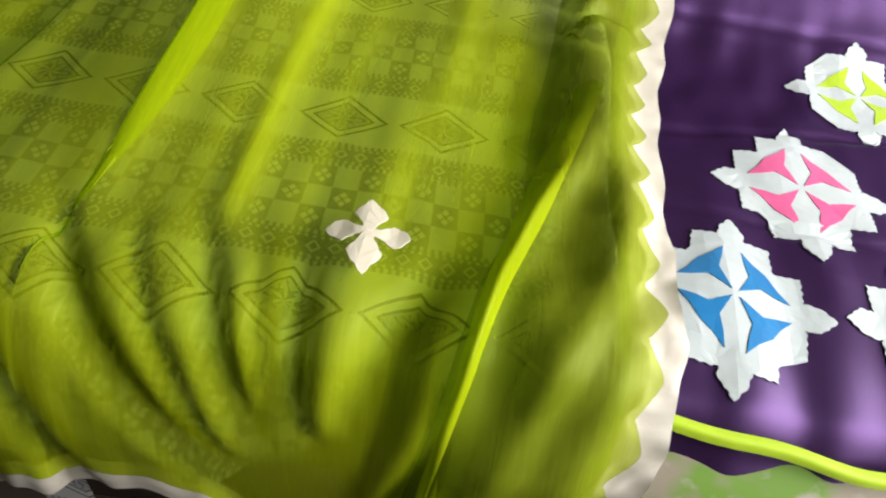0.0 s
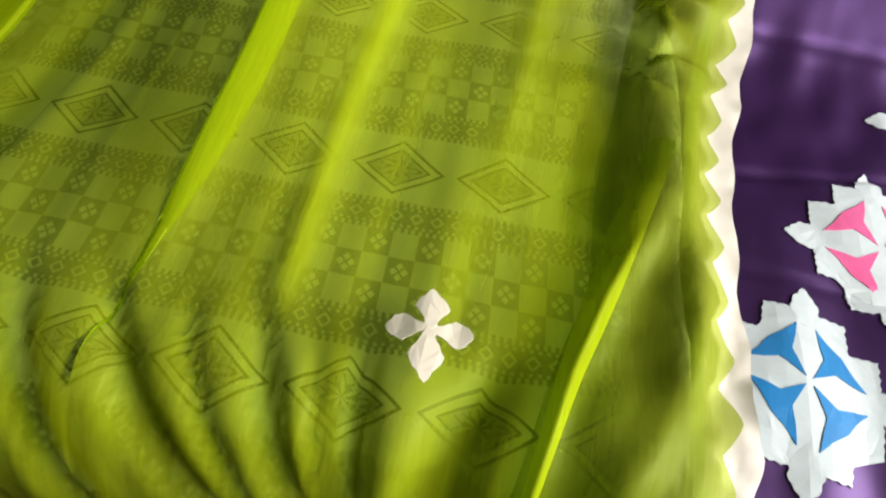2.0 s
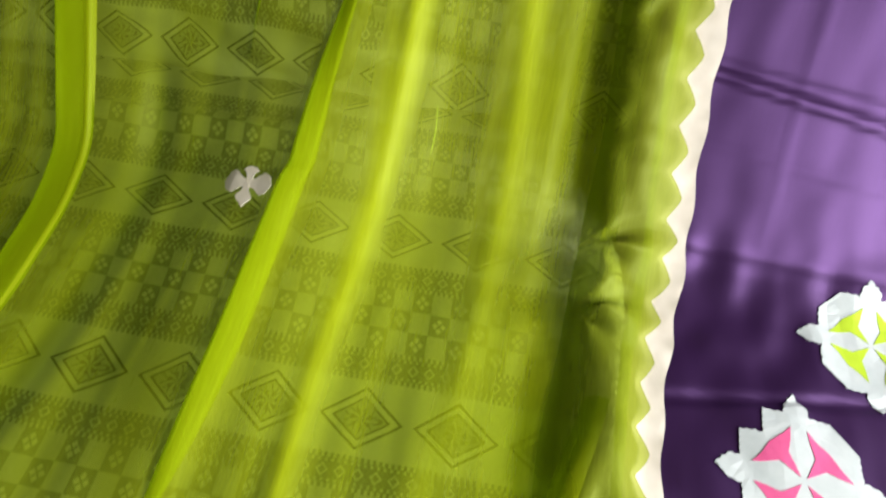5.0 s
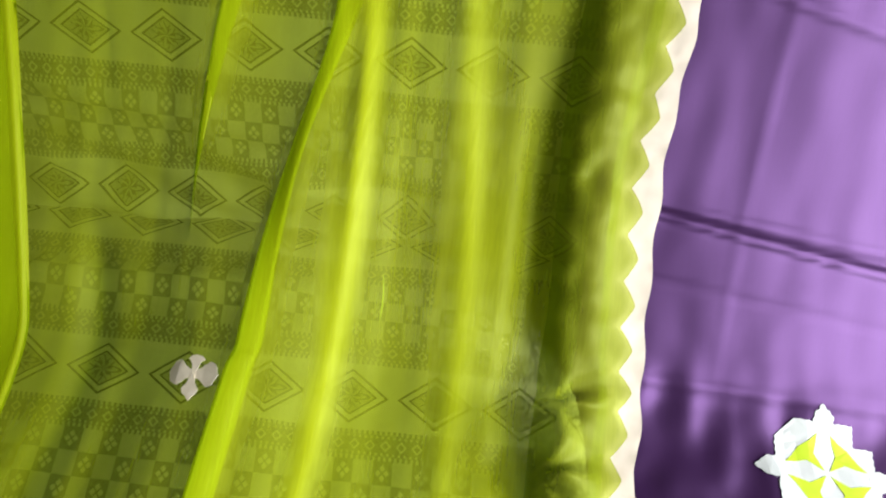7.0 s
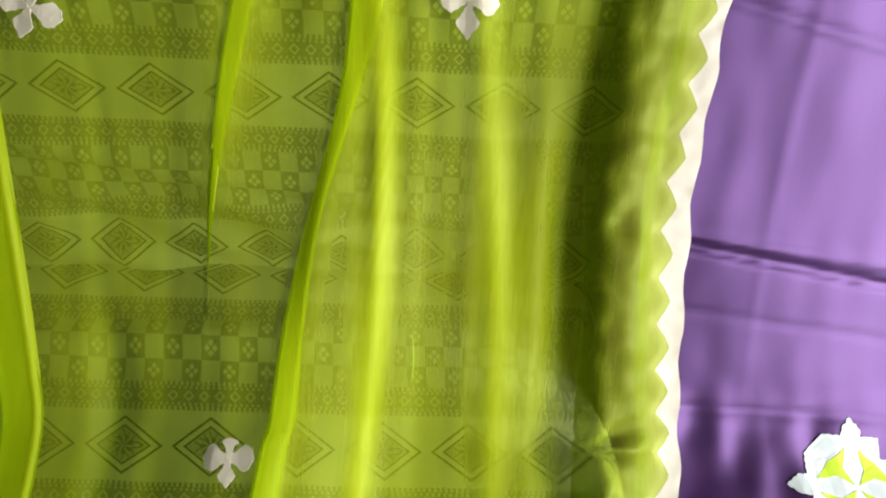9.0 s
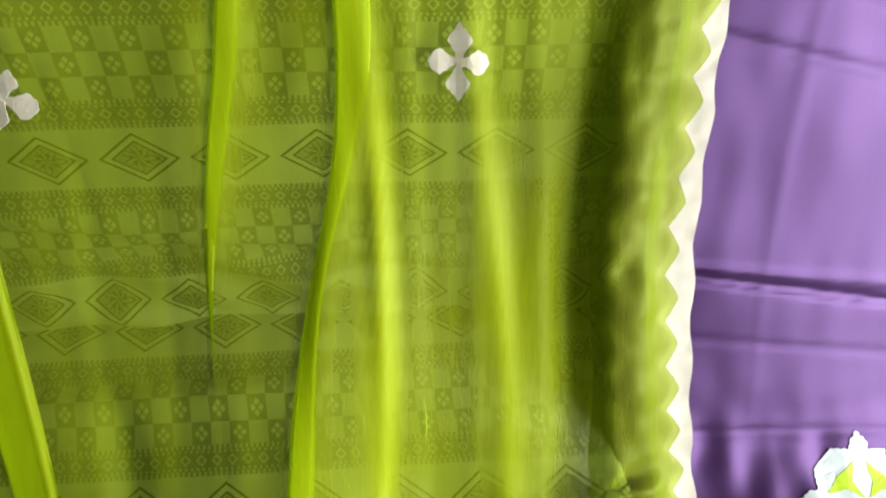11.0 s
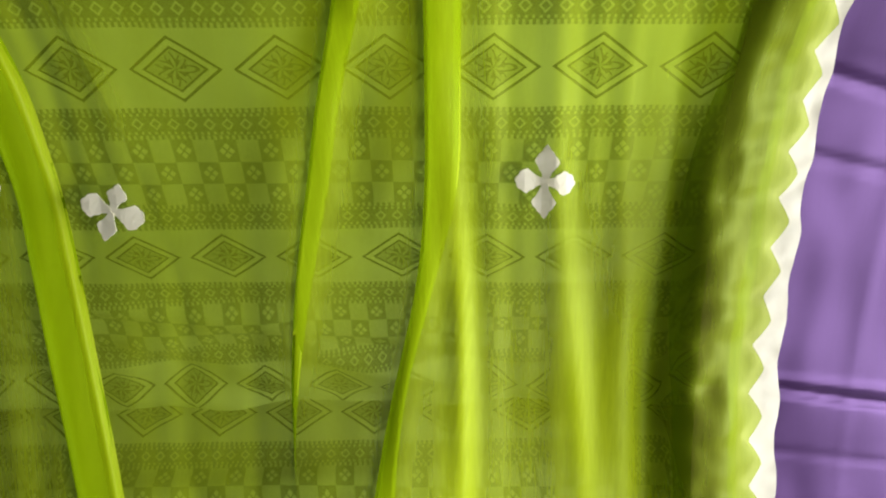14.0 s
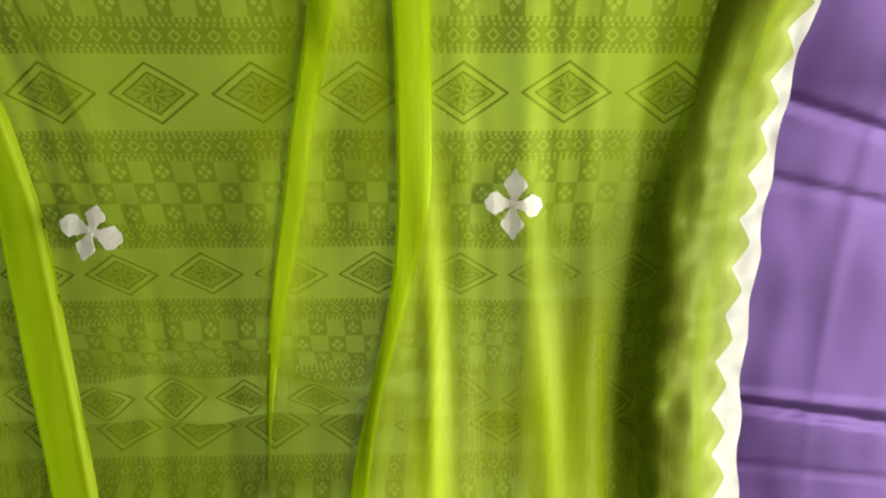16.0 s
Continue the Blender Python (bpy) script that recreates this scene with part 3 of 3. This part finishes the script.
def veil_height(x, s):
    q = x - 0.8 * (RIDGE_C(s) + 0.15)
    h = 0.004 + 0.008 * noise.noise(Vector((q * 20, s * 1.4, 81.0))) + 0.0035 * noise.noise(Vector((q * 55, s * 2.4, 84.0)))
    front = ease(s, 0.475, 0.395)
    h -= 0.022 * bell(x - PLEATS[2][0](s) + 0.017, 0.015) * ease(s, 0.48, 0.56) * ease(s, 0.95, 0.85)
    h += front * 0.015 + front_folds(x, s) * ease(x, 0.09, 0.03)
    h += 0.007 * bell(x - RIDGE_C(s), 0.011) * ease(s, 0.42, 0.50) * ease(s, 1.3, 1.1)
    h *= 1 - 0.8 * ease(x, EDGE(s) - 0.03, EDGE(s))
    if x > -0.10:
        g = GROOVE(s)
        h += 0.007 * bell(x - RIDGE_E(s), 0.014) * ease(s, 0.45, 0.7)
        top, edge = CREST(s), EDGE(s)
        ripple = ease(s, 0.84, 0.92) * (1 - 0.7 * ease(s, 1.13, 1.2)) * math.sin(2 * math.pi * s / TOOTH + 1.2 + 2.0 * noise.noise(Vector((s * 9, 1.0, 2.0))))
        foot = min(g - 0.004, top - 0.026)
        top += 0.002 * ripple + 0.010 * noise.noise(Vector((s * 13, 6.0, 1.0))) * ease(s, 0.84, 0.92)
        upper = ease(s, 0.53, 0.60)
        back = ease(s, 0.74, 0.86)
        h -= 0.014 * bell(x - foot, 0.020) * upper * (1 - 0.7 * ease(s, 1.05, 1.2))
        rise = 0.015 - 0.003 * back + 0.004 * noise.noise(Vector((s * 14, 3.0, 9.0)))
        face = ease(x, top, edge)
        h += upper * rise * ease(x, foot, top) * (1 - (0.75 - 0.40 * back) * face)
        h += 0.0014 * ripple * ease(x, top - 0.006, top + 0.012) * (1 - face)
        second = CREST_2(s)
        h += (1 - upper) * (0.011 * bell(x - top, 0.007) - 0.003 * bell(x - top - 0.022, 0.011) + 0.009 * bell(x - second, 0.011) - 0.003 * bell(x - second - 0.022, 0.010))
        h += ease(x, top, top + 0.02) * (1 - face) * (0.013 * noise.noise(Vector((x * 24, s * 17, 91.0))) + 0.004 * noise.noise(Vector((x * 60, s * 48, 92.0))))
        for px, ps, ph in PINCHES:
            dx, ds = x - px, s - ps
            r = math.hypot(dx, ds)
            if r < 0.12:
                h += 0.013 * math.exp(-r / 0.035) * math.cos(5 * math.atan2(ds, dx) + ph) * ease(r, 0.0, 0.012)
    h += ease(s, 1.08, 1.20) * (0.005 * noise.noise(Vector((q * 30, s * 1.1, 111.0))) + 0.003 * noise.noise(Vector((q * 70, s * 1.6, 113.0))))
    h += 0.012 * bell(x - 0.058, 0.028) * bell(s - 0.352, 0.026)
    low = FLOOR(s)
    low += (max(low, -0.005) - low) * ease(x, -0.01, 0.02) * (1 - ease(s, 0.83, 0.89))
    big = PLEATS[4][0](s)
    flank = 0.6 * ease(x, big - 0.11, big) + 0.4 * min(1.0, max(0.0, (x - big + 0.23) / 0.23)) if x < big else ease(x, big + 0.13, big + 0.005)
    return max(h, low) + RAISE(s) * flank


def gathered(x, s):
    """How closely the threads are drawn together, 0 to 1, in the soft folds."""
    e, g = RIDGE_E(s), GROOVE(s)
    q = x - 0.8 * (RIDGE_C(s) + 0.15)
    up = ease(s, 0.70, 0.85) * (1 - 0.9 * ease(s, 0.92, 1.32))
    big = PLEATS[4][0](s) + PLEATS[4][1](s)
    k = max(0.26 * up * bell(x - e - 0.012, 0.042), 0.10 * ease(x, big - 0.01, big + 0.03) * ease(x, g, g - 0.03) * ease(s, 0.76, 0.86) * ease(s, 1.2, 1.05))
    k = k + 0.34 * bell(x - e, 0.012) * ease(s, 0.44, 0.52) * ease(s, 1.28, 1.0)
    k = max(k, 0.72 * bell(x - RIDGE_C(s), 0.010 + 0.007 * ease(s, 0.8, 0.95)) * ease(s, 0.42, 0.50) * ease(s, 1.34, 1.1))
    k = max(k, 0.34 * ease(s, 0.435, 0.385), 0.18 * bell(x - g, 0.035) * ease(s, 0.5, 0.6) * ease(s, 1.02, 0.85))
    k = max(k, 0.26 * ease(s, 0.80, 0.68) * max(0.0, noise.noise(Vector((q * 26, s * 1.3, 101.0)))) * 1.6)
    k = max(k, 0.12 * ease(x, PLEATS[1][0](s), PLEATS[1][0](s) - 0.02), 0.05 * ease(x, g - 0.005, g + 0.02) * ease(s, 0.95, 0.8))
    k = max(k, 0.07 * ease(x, PLEATS[4][0](s) + 0.01, PLEATS[4][0](s) - 0.03) * ease(s, 0.70, 0.85) * ease(s, 1.24, 1.0))
    k = max(k, 0.07 * ease(s, 0.86, 0.72))
    k += 0.16 * ease(s, 1.10, 1.22) * max(0.0, noise.noise(Vector((q * 28, s * 1.0, 117.0))))
    k = max(k, 0.30 * bell(x - PLEATS[2][0](s), 0.006) * ease(s, 1.19, 1.28))
    for left, wide in PLEATS[3:5]:
        b, c = left(s), wide(s)
        k = max(k, 0.34 * bell(x - b - 0.5 * c, 0.5 * c + 0.011) * ease(s, 0.42, 0.55) * ease(c, 0.002, 0.010))
    return min(1.0, k)


def veil_place(x, s, h):
    return VEIL.point(x, s, veil_height(x, s) + h)


def hem(x):
    """How low the front hem hangs, as a length along the drape."""
    return float(np.interp(x, [-0.8, -0.36, -0.28, -0.20, -0.145, -0.10, -0.04, 0.03, 0.12], [0.21, 0.228, 0.250, 0.275, 0.270, 0.225, 0.16, 0.16, 0.20])) + 0.003 * math.sin(x * 2 * math.pi / 0.047)


X_LEFT = -0.80


def veil_row(s):
    """Points (x, lift) across the cloth at s: each pleat runs under, back and over again."""
    pts, x = [], X_LEFT
    end = EDGE(s) - 0.022
    lift = 0.0
    for k, (left, wide) in enumerate(PLEATS):
        a, w = left(s), wide(s)
        n, dense = COUNTS[k], DENSE[k] * ease(w, 0.003, 0.009) * (0.45 + 0.55 * ease(s, 0.44, 0.66)) + 0.001
        for i in range(n):
            f = i / n
            pts.append((x + (a + w - x) * f, lift * (1 - ease((a + w - x) * f, 0.004, 0.032)) * (1 - ease(f, 0.5, 1.0)), 0))
        for i in range(4):
            pts.append((a + w - w * i / 4, 0.0012 * i / 4 * min(1.0, (w / 0.010) ** 2), dense))
        for i in range(4):
            pts.append((a + 0.97 * w * i / 4, (0.0016 + 0.0006 * i / 4) * min(1.0, (w / 0.010) ** 2), dense))
        for i in range(4):
            pts.append((a + 0.97 * w * (1 - i / 4), (0.0023 + 0.0008 * i / 4) * min(1.0, (w / 0.010) ** 2), dense))
        tall = min(0.008, 0.40 * w) * ease(w, 0.004, 0.014)
        on = ease(w, 0.002, 0.007)
        pts.append((a - 0.0010 * on, 0.7 * tall, dense))
        pts.append((a + 0.0008 * on, tall, dense))
        x, lift = a + 0.003, tall + 0.0006
    n = COUNTS[-1]
    for i in range(n + 1):
        f = i / n
        pts.append((x + (end - x) * f, lift * (1 - ease((end - x) * f, 0.004, 0.032)), 0))
    return pts


starts = [X_LEFT] + [p[0](0.8) for p in PLEATS] + [0.1]
COUNTS = [max(4, round((b - a) / 0.0062)) for a, b in zip(starts, starts[1:])]
dupatta = tagged(new("dupatta"), "sheer lime green dupatta with pointed border draped over the sofa", "dupatta")
rows, uvs, gathers = [], [], []
N_S = 250
for i in range(N_S + 1):
    k = i / N_S
    row = []
    for x, lift, fold in veil_row(k * S_TOP):
        lo = hem(x)
        s = lo + (S_TOP - lo) * k
        row.append((x, s, lift))
    # the pleats are taken at the point's own height
    fine, drawn = [], []
    ref = veil_row(row[len(row) // 2][1])
    for (x, s, lift), (x2, l2, fold) in zip(row, ref):
        lo = hem(x2)
        s = lo + (S_TOP - lo) * k
        fine.append(veil_place(x2, s, l2))
        drawn.append(max(fold, gathered(x2, s)))
    rows.append(fine)
    uvs.append(row)
    gathers.append(drawn)
part("sheet", grid_bm(rows, lambda i, j: (uvs[i][j][0], uvs[i][j][1]), gathers), MAT_VEIL, dupatta)

# the pointed border along the long side
rows = []
n_edge = 560
for i in range(n_edge + 1):
    s = hem(0.1) + (S_TOP - hem(0.1)) * i / n_edge
    ph = ((s - 0.020) / TOOTH) % 1.0
    tip = 1.0 - abs(2 * ph - 1.0) ** 1.25
    depth = 0.012 + 0.003 * noise.noise(Vector((s * 30, 2.0, 0.0)))
    x1 = EDGE(s) - depth * (1 - tip)
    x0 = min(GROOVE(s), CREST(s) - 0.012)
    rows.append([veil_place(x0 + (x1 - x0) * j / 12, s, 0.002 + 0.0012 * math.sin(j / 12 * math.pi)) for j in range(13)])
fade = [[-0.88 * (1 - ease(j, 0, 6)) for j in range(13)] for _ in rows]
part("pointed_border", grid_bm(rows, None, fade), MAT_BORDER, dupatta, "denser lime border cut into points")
# a narrow turned fold that runs from the border down over the front
FOLD = table([(0.0, -0.05), (0.30, -0.013), (0.353, -0.004), (0.427, 0.007), (0.509, 0.024), (0.583, 0.040), (0.65, 0.062), (2.0, 0.10)])
FOLD_W = table([(0.0, 0.003), (0.30, 0.004), (0.36, 0.006), (0.42, 0.010), (0.47, 0.016), (0.54, 0.022), (0.60, 0.022), (0.65, 0.018), (2.0, 0.0)])
rows = []
for i in range(121):
    s = 0.245 + 0.40 * i / 120
    rows.append([veil_place(FOLD(s) + FOLD_W(s) * j / 8, s, 0.004 + (0.0015 + 0.25 * FOLD_W(s)) * math.sin(math.pi * min(1.0, (j + 1.5) / 9.5))) for j in range(9)])
part("turned_fold", grid_bm(rows, None, [[0.36 - 0.73 * ease(i, 70, 118)] * 9 for i in range(121)]), MAT_VEIL, dupatta, "bright turned fold of the lime cloth")
rows = []
for i in range(401):
    s = hem(0.1) - 0.01 + (S_TOP - hem(0.1)) * i / 400
    a, b = EDGE(s) - 0.030, RIM(s) + 0.0016 * math.sin(s * 90)
    rows.append([veil_place(a + (b - a) * j / 7, s, -0.003 + (0.0015 + 0.003 * ease(s, 0.56, 0.46)) * noise.noise(Vector((s * 75, j * 0.8, 5.0)))) for j in range(8)])
part("edging", grid_bm(rows), MAT_EDGE, dupatta, "cream cloth edging behind the points")
# edging of the front hem
rows = []
for i in range(241):
    x = X_LEFT + (0.10 - X_LEFT) * i / 240
    tooth = abs(((x / 0.047) % 1.0) * 2 - 1)
    rows.append([veil_place(x, hem(x) + 0.012 - 0.030 * j / 4 + (0.004 * tooth if j == 4 else 0), -0.003 if j < 2 else 0.001) for j in range(5)])
part("hem_edging", grid_bm(rows), MAT_EDGE, dupatta, "cream scalloped edging along the front hem")

PETALS = ([(0.03, 0.07), (0.28, 0.15), (0.58, 0.36), (0.70, 0.31), (1.06, 0.04), (0.74, -0.29), (0.60, -0.36), (0.28, -0.16), (0.03, -0.07)], [(0.03, 0.07), (0.28, 0.17), (0.56, 0.40), (0.84, 0.27), (0.98, 0.02), (0.82, -0.29), (0.60, -0.39), (0.28, -0.17), (0.03, -0.07)])


def flower(cx, cs, r, spin, lift, wide=1.0, tall=1.06):
    """Four cream petals sewn on the sheer cloth round a small centre."""
    level = veil_height(cx, cs)
    stiff = lambda x, s, h: VEIL.point(x, s, 0.35 * level + 0.65 * veil_height(x, s) + h)
    heart = flat_part("flower", patch_bm([(cx + 0.2 * r * math.cos(a), cs + 0.2 * r * math.sin(a)) for a in [k * math.pi / 4 for k in range(8)]], stiff, lift, 0.001), MAT_FLOWER, dupatta, "cream four-petal applique flower")
    for k in range(4):
        a = spin + k * math.pi / 2
        grow = r * (1.0 + 0.08 * math.sin(3.1 * k + 40 * cx))
        poly = [(cx + grow * wide * (p * math.cos(a) - q * math.sin(a)), cs + grow * tall * (p * math.sin(a) + q * math.cos(a))) for p, q in PETALS[(k + 1) % 2]]
        flat_part("petal", patch_bm(frayed(poly, 0.003, 0.0005), stiff, lift + 0.0003 * k, 0.001, 0.008), MAT_FLOWER, heart)


flower(-0.0592, 0.459, 0.0255, 0.08, 0.010, 1.03, 0.94)
flower(-0.2480, 0.780, 0.025, 0.0, 0.009, 0.85, 1.15)
flower(-0.0635, 1.188, 0.026, -0.08, 0.009, 1.0, 1.17)
flower(-0.4165, 1.170, 0.026, -0.37, 0.012)
flower(-0.532, 1.190, 0.029, 0.2, 0.010)

# ---- window ----
window = tagged(new("window_1"), "wide white-framed window in the wall beside the sofa", "window", kind="structure")
for y0, y1, z0, z1 in ((WIN_Y0, WIN_Y1, WIN_Z0, WIN_Z0 + 0.05), (WIN_Y0, WIN_Y1, WIN_Z1 - 0.05, WIN_Z1), (WIN_Y0, WIN_Y0 + 0.05, WIN_Z0 + 0.05, WIN_Z1 - 0.05), (WIN_Y1 - 0.05, WIN_Y1, WIN_Z0 + 0.05, WIN_Z1 - 0.05)):
    part("window_frame", box_bm(WIN_X + 0.06, WIN_X + 0.12, y0, y1, z0, z1), MAT_FRAME, window, smooth=False)

# ---- loose thread on the dupatta ----
thread_bm = bmesh.new()
ring = []
for i in range(9):
    f = i / 8
    c = veil_place(-0.103 + 0.0015 * math.sin(f * 3), 0.862 + 0.045 * f, 0.004)
    r = 0.0006 * math.sin(math.pi * (0.08 + 0.84 * f))
    ring.append([thread_bm.verts.new(c + Vector((r * math.cos(a), 0, r * math.sin(a)))) for a in (0, 2.1, 4.2)])
for a, b in zip(ring, ring[1:]):
    for k in range(3):
        thread_bm.faces.new((a[k], a[(k + 1) % 3], b[(k + 1) % 3], b[k]))
tagged(part("loose_thread", thread_bm, MAT_LIME), "short pale green loose thread lying on the dupatta", "thread")
